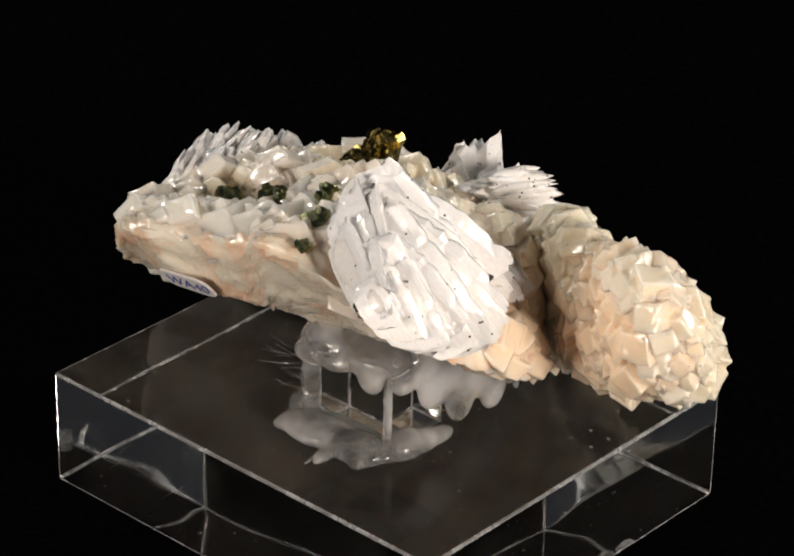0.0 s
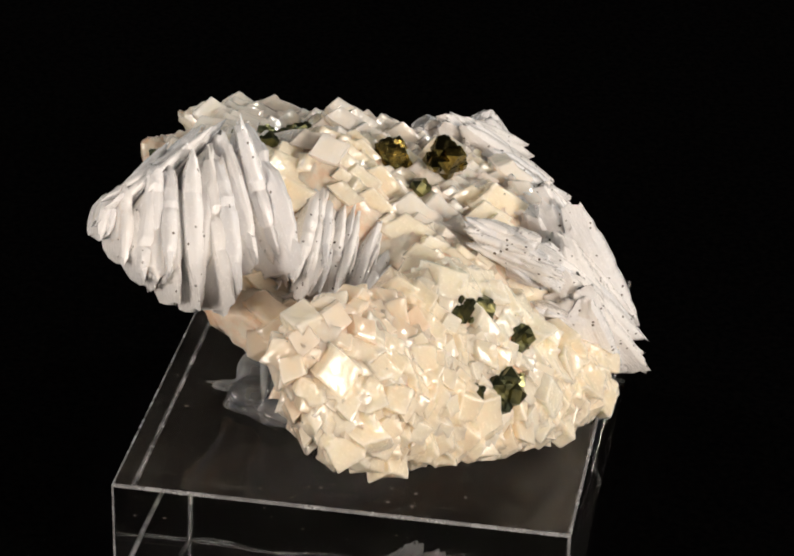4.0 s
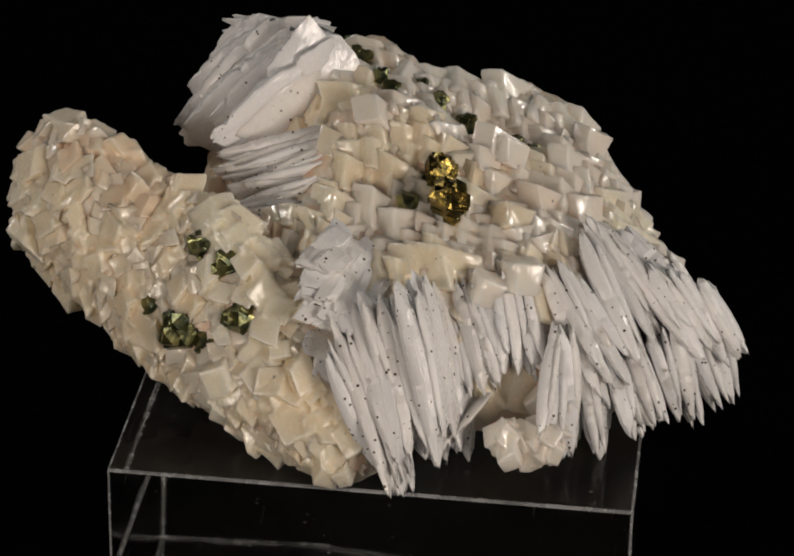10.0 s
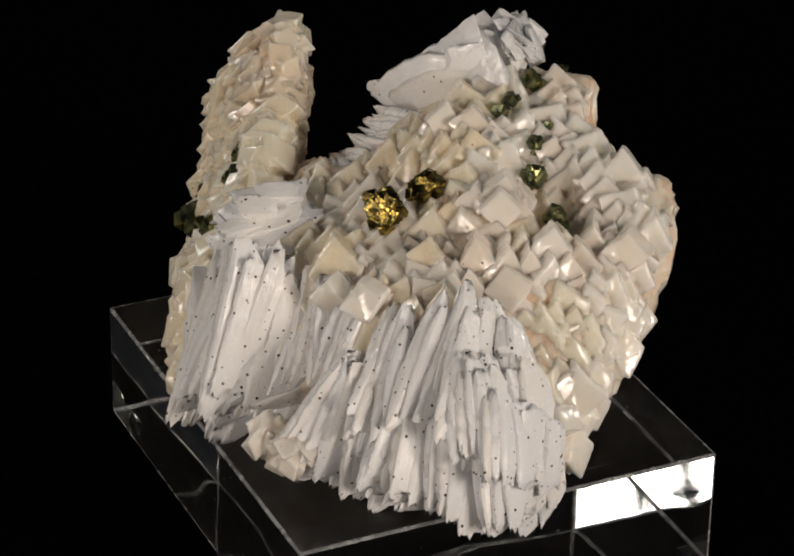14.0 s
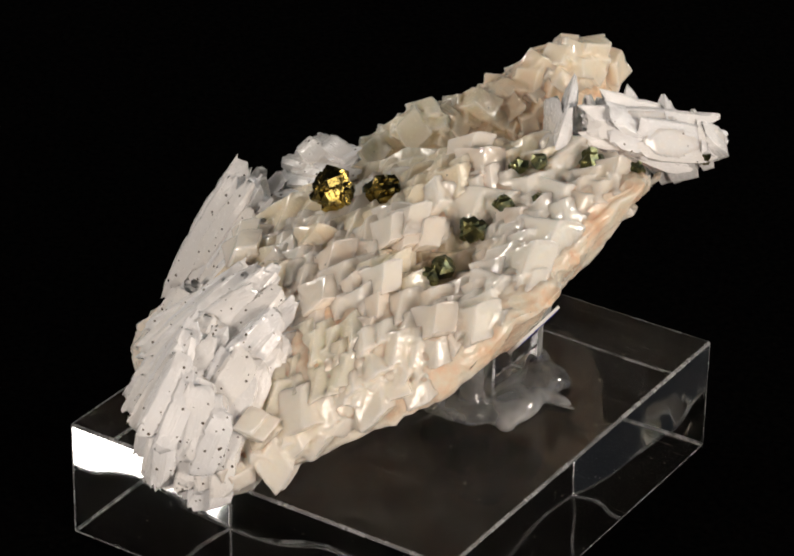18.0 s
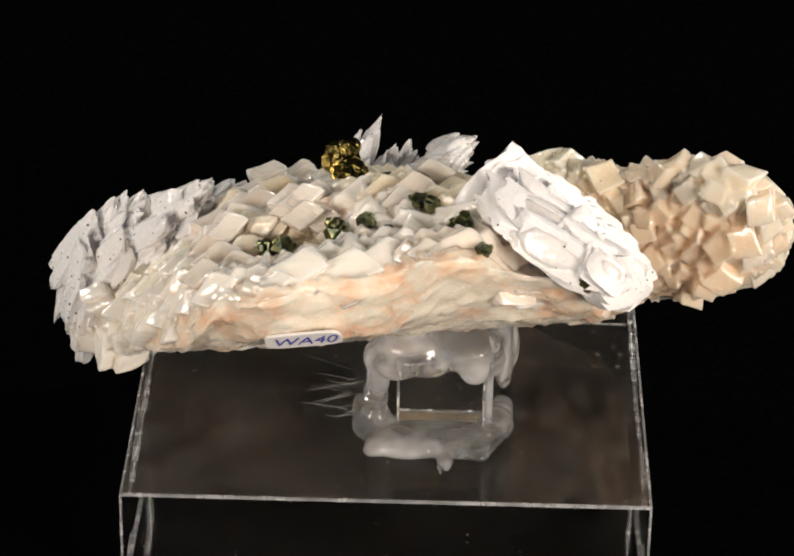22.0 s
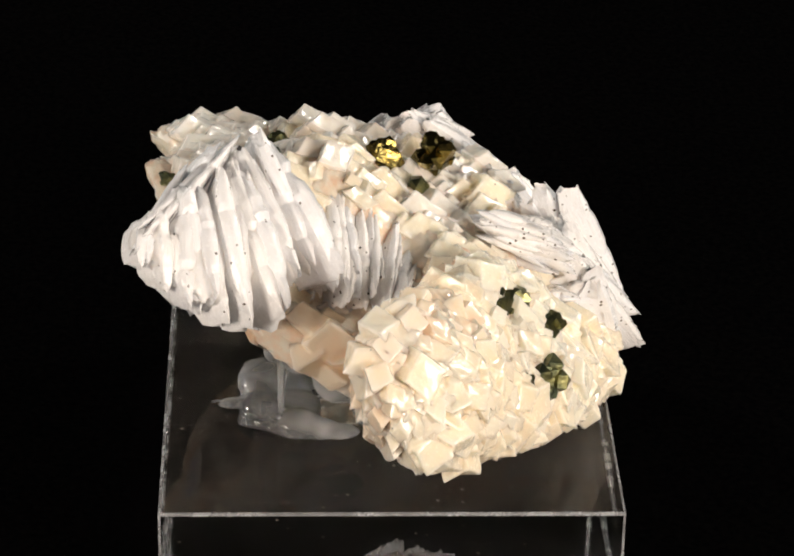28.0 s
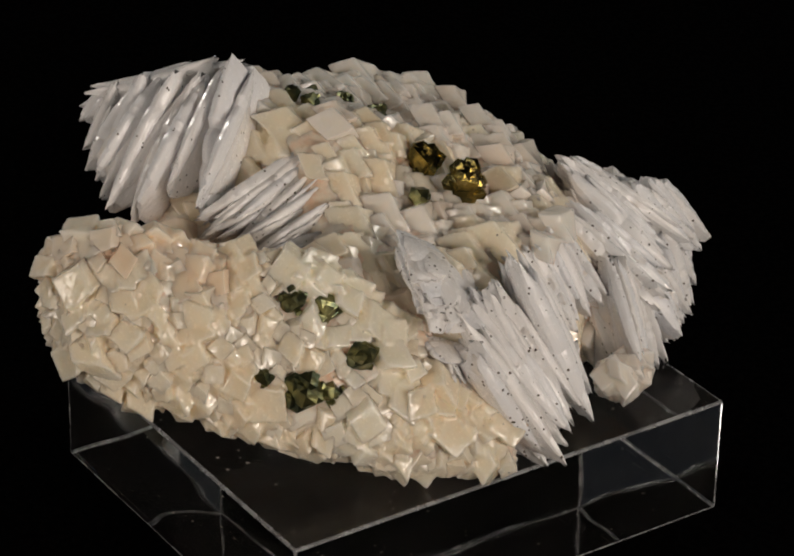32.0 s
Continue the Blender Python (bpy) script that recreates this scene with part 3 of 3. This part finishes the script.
def cover_ridge():
    rng = random.Random(8)
    placed, singles = [], 0
    for tries in range(18000):
        s, phi = rng.uniform(-8.8, 56), rng.uniform(0, 2 * math.pi)
        p = ridge_point(s, phi)
        outer = math.cos(phi) > -0.5
        size = rng.choice((2.3, 2.7, 3.2, 3.8, 4.7)) * (1.0 if outer else 0.95)
        gap = size * 0.62
        if any((q - p).length < (gap + g) * MM * 0.5 for q, g in placed):
            continue
        a, b = ridge_point(s, phi + 0.05), ridge_point(s, phi - 0.05)
        c, d = ridge_point(s + 0.6, phi), ridge_point(s - 0.6, phi)
        n = (c - d).cross(b - a).normalized()
        ni = (p - (ridge_point(s, 0) + ridge_point(s, math.pi)) * 0.5)
        n = n if n.dot(ni) > 0 else -n
        if n.z < -0.9 or not free(p):
            continue
        placed.append((p, gap))
        single = singles < 130 and outer and size < 3.3 and rng.random() < 0.4
        singles += single
        rhomb(ridge, DOLOMITE_PEACH if math.cos(phi) < 0.1 and s < 16 + 9 * noise.noise(p * 90) else DOLOMITE, p + n * rng.uniform(-0.24, 0.16) * size * MM + UP, n, size * MM, rng, single, 0.36)


def join_rest():
    for (carrier, stone, cell), pieces in rest.items():
        verts, faces = [], []
        for me, m in pieces:
            base = len(verts)
            verts += [m @ v.co for v in me.vertices]
            faces += [[base + i for i in f.vertices] for f in me.polygons]
        me = bpy.data.meshes.new("dolomite_crust")
        me.from_pydata(verts, [], faces)
        me.materials.append(CRUST[stone])
        ob = new("dolomite_crust", me)
        ob.parent = bpy.data.objects[carrier]
        tagged(ob, "crust of intergrown " + stone.split("_")[1] + " dolomite rhombs", kind="stuff")
        melt = ob.modifiers.new("intergrown", "REMESH")
        melt.mode, melt.voxel_size, melt.use_smooth_shade = "VOXEL", 0.00023, True
        soft = ob.modifiers.new("worn", "SMOOTH")
        soft.factor, soft.iterations = 0.5, 3


# ---- barite blades ----
def blade_mesh(name, mat, seed):
    """A tabular blade two units long: thick at the root (x -1), thin and ragged along the bowed outer edge, pointed at both ends (x 0)."""
    rng = random.Random(seed)
    bm = bmesh.new()
    count, bow, bulge = 18, rng.uniform(-0.4, 0.4), rng.uniform(0.06, 0.16)
    columns = ((0.0, 0.85), (0.3, 1.0), (0.6, 0.92), (0.88, 0.8), (1.0, 0.42))
    grain = [1 + rng.uniform(-0.12, 0.12) for _ in columns]
    sharp, blunt = rng.uniform(3.5, 8.0), (rng.uniform(0.55, 0.95), rng.uniform(0.25, 0.7))
    notch = [rng.uniform(-0.07, 0.0) if rng.random() < 0.2 else 0.0 for _ in range(count + 1)]
    rows = []
    for k in range(count + 1):
        z = -1 + 2 * k / count
        outer = bulge * (1 - z * z) + rng.uniform(-0.012, 0.012) + notch[k]
        inner = -(1 - abs(z) ** sharp * blunt[z > 0]) - 0.03
        thick = max(0.06, (1 - abs(z) ** (2.0 if z < 0 else 3.2)) ** 0.75)
        row = []
        for side in (1, -1):
            for (f, h), g in zip(columns if side > 0 else columns[::-1], grain if side > 0 else grain[::-1]):
                ragged = rng.uniform(-0.08, 0.08) * (abs(z) > 0.6)
                row.append(bm.verts.new((lerp(inner, outer, f), side * thick * h * g * rng.uniform(0.98, 1.02) + bow * z * z, z + ragged)))
        rows.append(row)
    size = len(rows[0])
    for a, b in zip(rows, rows[1:]):
        for k in range(size):
            bm.faces.new((a[k - 1], a[k], b[k], b[k - 1]))
    bm.faces.new(rows[0])
    bm.faces.new(rows[-1][::-1])
    me = mesh_of(name, bm, mat, True)
    me.set_sharp_from_angle(angle=radians(32))
    return me


BLADES = {mat.name: [blade_mesh("barite_plate", mat, 70 * i + k) for k in range(12)] for i, mat in enumerate((BARITE, BARITE_CLEAN))}


def barite_fan(name, label, mat, count, keys, seed, thick=1.5, wobble=4.0, bundle=3):
    """A fan of blades led through keys: the upper tip and the lower tip of the blade's outer edge, the plate's normal, and its width."""
    rng = random.Random(seed)
    fan = new(name)
    fan.parent = specimen
    tagged(fan, label)
    core = []
    for i in range(count):
        at = i / max(1, count - 1) * (len(keys) - 1)
        a, b, t = keys[int(at)], keys[min(int(at) + 1, len(keys) - 1)], at - int(at)
        head, tail, normal = (lerp(Vector(a[k]), Vector(b[k]), t) for k in range(3))
        wide = lerp(a[3], b[3], t)
        head = head + Vector([rng.gauss(0, 0.45) for _ in range(3)])
        tail = tail + Vector([rng.gauss(0, 0.55) for _ in range(3)])
        z = (head - tail).normalized()
        y = (normal - z * normal.dot(z)).normalized()
        x = y.cross(z)
        if x.z + 0.4 * x.dot((head + tail) * 0.5 - Vector((-3, 5, 15))) / 20 < 0:
            x, y = -x, -y
        turn = pose(0, 0, 0, rng.gauss(0, wobble * 0.5), rng.gauss(0, wobble * 0.6), rng.gauss(0, wobble * 1.2))
        laths = 1 if bundle == 1 else max(1, round(wide / 2.7))
        stand = basis(x, y, z, (head + tail) * 0.5 * MM + UP) @ turn
        whole = (head - tail).length
        sag = 0.14 if name == "barite_sheaf" else -0.12
        core.append((BLADES[mat.name][i % 12], stand @ Matrix.Translation((-0.10 * wide * MM, 0, 0)) @ Matrix.Diagonal((wide * 0.86 * MM, thick * 0.5 * MM, whole * 0.38 * MM, 1))))
        for j in range(laths):
            back = j / laths
            for k in range(bundle if j == 0 else 2):
                width = wide / laths * rng.uniform(1.1, 1.5)
                length = whole * (1 - 0.3 * back * back) * (rng.uniform(0.82, 1.05) if k == 0 else rng.uniform(0.5, 0.95))
                own = thick * rng.uniform(0.75, 1.2) * (1.0 if k == 0 else 0.6) * (1.0 + 0.15 * back)
                slip = rng.uniform(-0.5, 0.5 - 0.6 * back) * (whole - length) - sag * back * whole
                shift = Vector((-back * wide + rng.gauss(0, 0.3), (0, 0.4, -0.4, 0.7)[k] * thick * rng.uniform(0.8, 1.3) + rng.gauss(0, 0.25) * (j > 0), slip)) * MM
                spread = pose(0, 0, 0, rng.gauss(0, 1.8), rng.gauss(0, 4), rng.gauss(0, 5))
                ob = new("barite_blade", BLADES[mat.name][rng.randrange(12)])
                ob.parent = fan
                ob.matrix_local = stand @ Matrix.Translation(shift) @ spread @ Matrix.Diagonal((width * MM, own * 0.5 * MM, length * 0.5 * MM, 1))
        taken.append((head * MM, tail * MM, 0.0020))
        taken.append(((head - x * wide * 0.5) * MM, (tail - x * wide * 0.5) * MM, 0.0020))
    # massive barite fills the roots between the blades
    verts, faces = [], []
    for me, m in core:
        base = len(verts)
        verts += [m @ v.co for v in me.vertices]
        faces += [[base + i for i in f.vertices] for f in me.polygons]
    me = bpy.data.meshes.new("barite_root")
    me.from_pydata(verts, [], faces)
    me.materials.append(BARITE_CORE)
    root = new("barite_root", me)
    root.parent = fan
    melt = root.modifiers.new("intergrown", "REMESH")
    melt.mode, melt.voxel_size, melt.use_smooth_shade = "VOXEL", 0.00035, True
    return fan


def all_barite():
    white, clean = BARITE, BARITE_CLEAN
    # the high fan over the west corner
    face = (-0.73, -0.68, 0.0)
    barite_fan("barite_fan", "high radiating fan of long white barite blades", clean, 11, [((-31, -26.5, 45), (-28.6, -35.6, 33), face, 5), ((-27.6, -23.5, 46.6), (-22.5, -36.6, 30.8), face, 6), ((-23, -18, 47.5), (-16.5, -35.8, 31.2), face, 8), ((-19.5, -14, 47.8), (-9, -27.4, 33), face, 9)], 1, 3.2, 6, 1)
    barite_fan("barite_fan", "white barite blades at the fan's outer side", clean, 2, [((-35.5, -28, 43), (-35, -34, 37), (-0.8, -0.5, 0.3), 3), ((-33, -28, 44.6), (-31.5, -35, 34), (-0.75, -0.6, 0.2), 4)], 13, 2.4, 6, 2)
    barite_fan("barite_fan", "white barite plates on the back of the high fan", clean, 4, [((-22.5, -12.5, 46.8), (-35, -32, 43.4), (-0.75, 0.35, 0.55), 5), ((-29, -16, 45), (-37, -32, 39), (-0.85, 0.3, 0.4), 5)], 12, 2.2, 5, 2)
    barite_fan("barite_fan", "pointed white barite spear over the fan", clean, 2, [((-24, -15, 47.4), (-33.4, -33.2, 37.6), (-0.75, -0.2, 0.6), 4), ((-25.5, -15.5, 46.6), (-34.6, -31.5, 37), (-0.85, 0.1, 0.4), 4)], 15, 1.6, 3, 2)
    barite_fan("barite_fan", "long white barite blades lying flat", white, 4, [((-10.4, -4.6, 40.2), (-10.5, -27.5, 30), (-0.7, -0.1, 0.7), 6), ((-7.5, -10.5, 35.5), (-6.8, -29, 29.4), (-0.7, -0.1, 0.7), 6)], 2, 2.6, 4, 2)
    barite_fan("barite_fan", "small grey-white barite blades", white, 6, [((-5, -11.5, 35), (-6, -27, 28), (-0.8, -0.2, 0.6), 6), ((4, -13, 30), (1, -25, 24.5), (-0.9, -0.25, 0.4), 5)], 3, 1.9, 6, 2)
    # the small cluster beside the ridge
    barite_fan("barite_cluster", "small cluster of speckled white barite plates", white, 5, [((12, -7.5, 31.8), (21.5, -12.6, 30.4), (0.1, 0.4, 0.9), 5), ((10.5, -6, 30), (25, -12, 26.8), (0.1, 0.4, 0.9), 7), ((13, -5.5, 26.5), (25.6, -10, 23.4), (0.1, 0.35, 0.93), 8)], 4, 2.4, 6)
    barite_fan("barite_cluster", "small ragged tips of white barite under the cluster", white, 3, [((20, -9.5, 20.5), (28, -9, 18), (0.1, 0.5, 0.8), 4), ((22, -6, 19), (29.5, -5, 15.5), (0.1, 0.6, 0.7), 4)], 14, 1.7, 9, 2)
    # the skirt of blades along the lower edge: sheaves with gaps between them
    droop, face = "drooping sheaf of speckled white barite blades", (0.06, 0.98, 0.16)
    barite_fan("barite_sheaf", droop, white, 3, [((30, -6.5, 22.5), (36.5, 2.5, 4.6), face, 9), ((25.5, -3.5, 26.6), (38.8, 5.2, 6.2), face, 13)], 5, 3.3, 4, 2)
    barite_fan("barite_sheaf", droop, white, 5, [((24, -2.5, 27.4), (36, 6, 8.5), face, 15), ((25.4, 3.8, 29.8), (35.5, 10.0, 10), face, 17), ((20.5, 6.2, 28.2), (29, 11.6, 9.6), face, 14)], 6, 3.3, 4, 2)
    barite_fan("barite_sheaf", droop, white, 3, [((17, 7.5, 27), (25.5, 13.8, 11.5), face, 11), ((16.5, 12, 27), (22.6, 17.5, 13), face, 10)], 7, 2.9, 4, 2)
    barite_fan("barite_sheaf", droop, white, 3, [((14, 14, 28), (22.5, 19, 14.5), face, 9), ((13.5, 18.5, 26.5), (21.5, 23.5, 15.5), face, 9)], 16, 2.9, 4, 2)
    barite_fan("barite_blade_loose", "single barite blade lying across the gap between two sheaves", white, 1, [((23.5, 17.5, 12.8), (29.5, 11.5, 8.6), (-0.5, -0.3, 0.8), 3)], 17, 1.4, 2, 1)
    face = (-0.14, 0.98, 0.1)
    barite_fan("barite_sheaf", droop, white, 4, [((19.5, 24.2, 22), (29.8, 23.4, 8), (0.1, 0.98, 0.1), 8), ((20.5, 26, 23), (27.5, 27, 4.5), (-0.05, 0.98, 0.1), 10), ((18.5, 29.5, 20), (24.2, 32, 3.6), face, 9)], 8, 3.0, 4, 2)
    barite_fan("barite_sheaf", droop, white, 5, [((11.5, 22.5, 26.8), (23, 31.8, 13.4), face, 11), ((9.5, 25, 28.4), (22, 36, 14.8), face, 13), ((4, 27.6, 30.8), (15.5, 41.5, 18.6), face, 14)], 9, 3.2, 4, 2)
    barite_fan("barite_sheaf", droop, white, 6, [((2, 28, 31), (14.4, 42.8, 19.2), face, 13), ((9.6, 37.5, 27.6), (13, 48.6, 14.6), (-0.22, 0.97, 0.05), 11), ((7.4, 45.5, 24), (8.8, 53, 12.6), (-0.3, 0.95, 0), 10)], 11, 3.1, 4, 2)
    barite_fan("barite_sheaf", droop, white, 6, [((17, 33, 19), (23, 37, 8.5), face, 10), ((11.5, 40, 19), (15.5, 45.5, 4.5), (-0.22, 0.97, 0), 11), ((6.5, 46.5, 22), (7, 51, 3.8), (-0.3, 0.95, 0), 11)], 10, 2.8, 4, 2)
    barite_fan("barite_sheaf", droop, white, 4, [((-1, 32, 28), (4.4, 46.5, 18.6), (-0.3, 0.95, 0.1), 6), ((3.2, 46, 21.5), (3.6, 50.6, 8), (-0.4, 0.9, 0), 6)], 18, 2.8, 4)


# ---- chalcopyrite ----
def wedge(bm, m, big, rng):
    """A disphenoid with blunted corners."""
    vs = []
    for c in ((1, 1, 1), (-1, -1, 1), (-1, 1, -1), (1, -1, -1)):
        for axis in range(3):
            v = Vector(c) * 0.66
            v[axis] *= rng.uniform(0.1, 0.3)
            vs.append(bm.verts.new(m @ (v * big)))
    hull = bmesh.ops.convex_hull(bm, input=vs)
    bmesh.ops.delete(bm, geom=[g for g in hull["geom_interior"] if isinstance(g, bmesh.types.BMVert)], context="VERTS")


def sulphide(mat, x, y, z, size, seed, label, bits=9):
    """A crystal cluster: one body and smaller wedges stepped on its faces, all nearly parallel."""
    rng = random.Random(seed)
    lie = Euler([rng.uniform(0, 6.28) for _ in range(3)]).to_matrix().to_4x4()
    bm = bmesh.new()
    wedge(bm, lie, size * 0.5 * MM, rng)
    body = part("chalcopyrite_crystal", bm, mat, specimen, label)
    body.matrix_local = Matrix.Translation(mm(x, y, z + 0.2 * size) + UP)
    taken.append((mm(x, y, z), mm(x, y, z + 0.3 * size), size * 0.52 * MM))
    for k in range(bits):
        way = Vector([rng.choice((-1, -0.5, 0, 0.5, 1)) for _ in range(3)]) + Vector([rng.gauss(0, 0.12) for _ in range(3)])
        bm = bmesh.new()
        turn = Euler([rng.gauss(0, 0.1), rng.gauss(0, 0.1), rng.gauss(0, 0.1) + (1.5708 if rng.random() < 0.5 else 0)]).to_matrix().to_4x4()
        wedge(bm, lie @ Matrix.Translation(way.normalized() * size * rng.uniform(0.2, 0.42) * MM) @ turn, size * rng.uniform(0.09, 0.26) * MM, rng)
        part("crystal_step", bm, mat, body)


def onto_ridge(x, y, z):
    """The point of the ridge's outer skin over (x, y, z)."""
    p = Vector((x, y, z))
    for k in range(40):
        q = p - FOOT
        ni, no, li, lo, hi, ho = piecewise(RIDGE, q.dot(ALONG))
        c = (q.dot(ACROSS) - ni) / (no - ni)
        low, high = lerp(li, lo, c), lerp(hi, ho, c)
        if abs(2 * c - 1) ** 2.78 + abs(2 * (p.z - low) / (high - low) - 1) ** 2.78 > 1:
            break
        p = p + Vector((0.62, -0.59, 0.515)) * 0.3
    return p


def all_sulphide():
    gold, dark = "brassy golden chalcopyrite crystal cluster", "dark tarnished chalcopyrite crystal"
    sulphide(CHALCOPYRITE, 6.0, 8.3, 32.6, 6.4, 1, gold, 44)
    sulphide(CHALCOPYRITE, -1.7, 6.0, 33.8, 5.8, 2, gold, 40)
    sulphide(CHALCOPYRITE_DARK, 3.0, 1.9, 31.0, 4.0, 3, dark)
    for k, (x, y, z, size) in enumerate([(14.0, -27.0, 27.8, 5.0), (16.2, -23.0, 26.4, 5.6), (19.6, -28.4, 15.6, 7.6), (19.4, -18.2, 18.6, 6.0), (16.2, -33.0, 18.4, 3.8), (20.6, -24.6, 15.6, 4.4)]):
        p = onto_ridge(x, y, z)
        sulphide(CHALCOPYRITE_DARK, p.x - 0.5, p.y + 0.5, p.z - 1.0, size * 0.95, 20 + k, dark, 16)
    for k, (x, y, z, size) in enumerate([(-18.5, -3.4, 38.4, 3.2), (-20.8, -5.2, 39.2, 3.0), (-27.0, -9.6, 38.4, 4.6), (-24.8, 0.8, 36.3, 3.2), (-20.6, 3.9, 36, 3.2), (-18.4, 8.2, 32.8, 4.4), (-18.0, 15.8, 30, 4.2), (-17.2, 18.2, 29.4, 3.6), (-33.0, -12.4, 38.6, 2.8), (-36.4, -26.5, 36.0, 2.8), (12.6, 18.6, 25.5, 3.0)]):
        sulphide(CHALCOPYRITE_DARK, x, y, z + 0.9, size, 40 + k, dark, 14)
    sulphide(CHALCOPYRITE, -27.2, -20.2, 31.8, 2.4, 61, "small golden chalcopyrite crystal", 3)
    sulphide(CHALCOPYRITE, -29.7, 23.2, 30.2, 2.8, 60, "small golden chalcopyrite crystal", 3)


# ---- the paper label ----
def paper_label():
    x = Vector((-0.06, -0.985, 0.16)).normalized()
    n = Vector((-0.80, -0.06, -0.60))
    n = (n - x * n.dot(x)).normalized()
    y = n.cross(x).normalized()
    at = mm(-30.4, 12.3, 24.9) + n * 0.0010 + UP
    frame_of = basis(x, y, x.cross(y), at)
    bm = bmesh.new()
    ring = [(0.0054 * math.copysign(abs(math.cos(a)) ** 0.4, math.cos(a)), 0.0021 * math.copysign(abs(math.sin(a)) ** 0.5, math.sin(a))) for a in [2 * math.pi * k / 28 for k in range(28)]]
    tops = [bm.verts.new((u, v, 0.0002)) for u, v in ring]
    lows = [bm.verts.new((u, v, -0.0002)) for u, v in ring]
    bm.faces.new(tops)
    bm.faces.new(lows[::-1])
    for k in range(28):
        bm.faces.new((tops[k - 1], tops[k], lows[k], lows[k - 1]))
    label = part("paper_label", bm, PAPER, specimen, "small white paper label with blue handwriting")
    label.matrix_local = frame_of
    text = bpy.data.curves.new("writing", "FONT")
    text.body, text.size, text.align_x, text.align_y, text.shear, text.extrude = "WA40", 0.0034, "CENTER", "CENTER", 0.35, 0.00004
    text.offset = -0.00005
    holder = bpy.data.objects.new("writing", text)
    scene.collection.objects.link(holder)
    me = bpy.data.meshes.new_from_object(holder.evaluated_get(bpy.context.evaluated_depsgraph_get()))
    bpy.data.objects.remove(holder)
    me.materials.clear()
    me.materials.append(INK)
    ink = new("writing", me)
    ink.parent = label
    ink.matrix_local = pose(0, 0, 0.00028)
    tagged(ink, "blue handwritten letters and digits")


all_barite()
all_sulphide()
paper_label()
cover_slab()
cover_ridge()
join_rest()


# ---- what turns ----
def motions():
    rows = [(float(t), pose(0, 0, 0, 0, 0, -(RATE * t + START))) for t in range(33)]
    for thing in (block, post, low_glue, high_glue, specimen):
        walk(thing, rows)


motions()
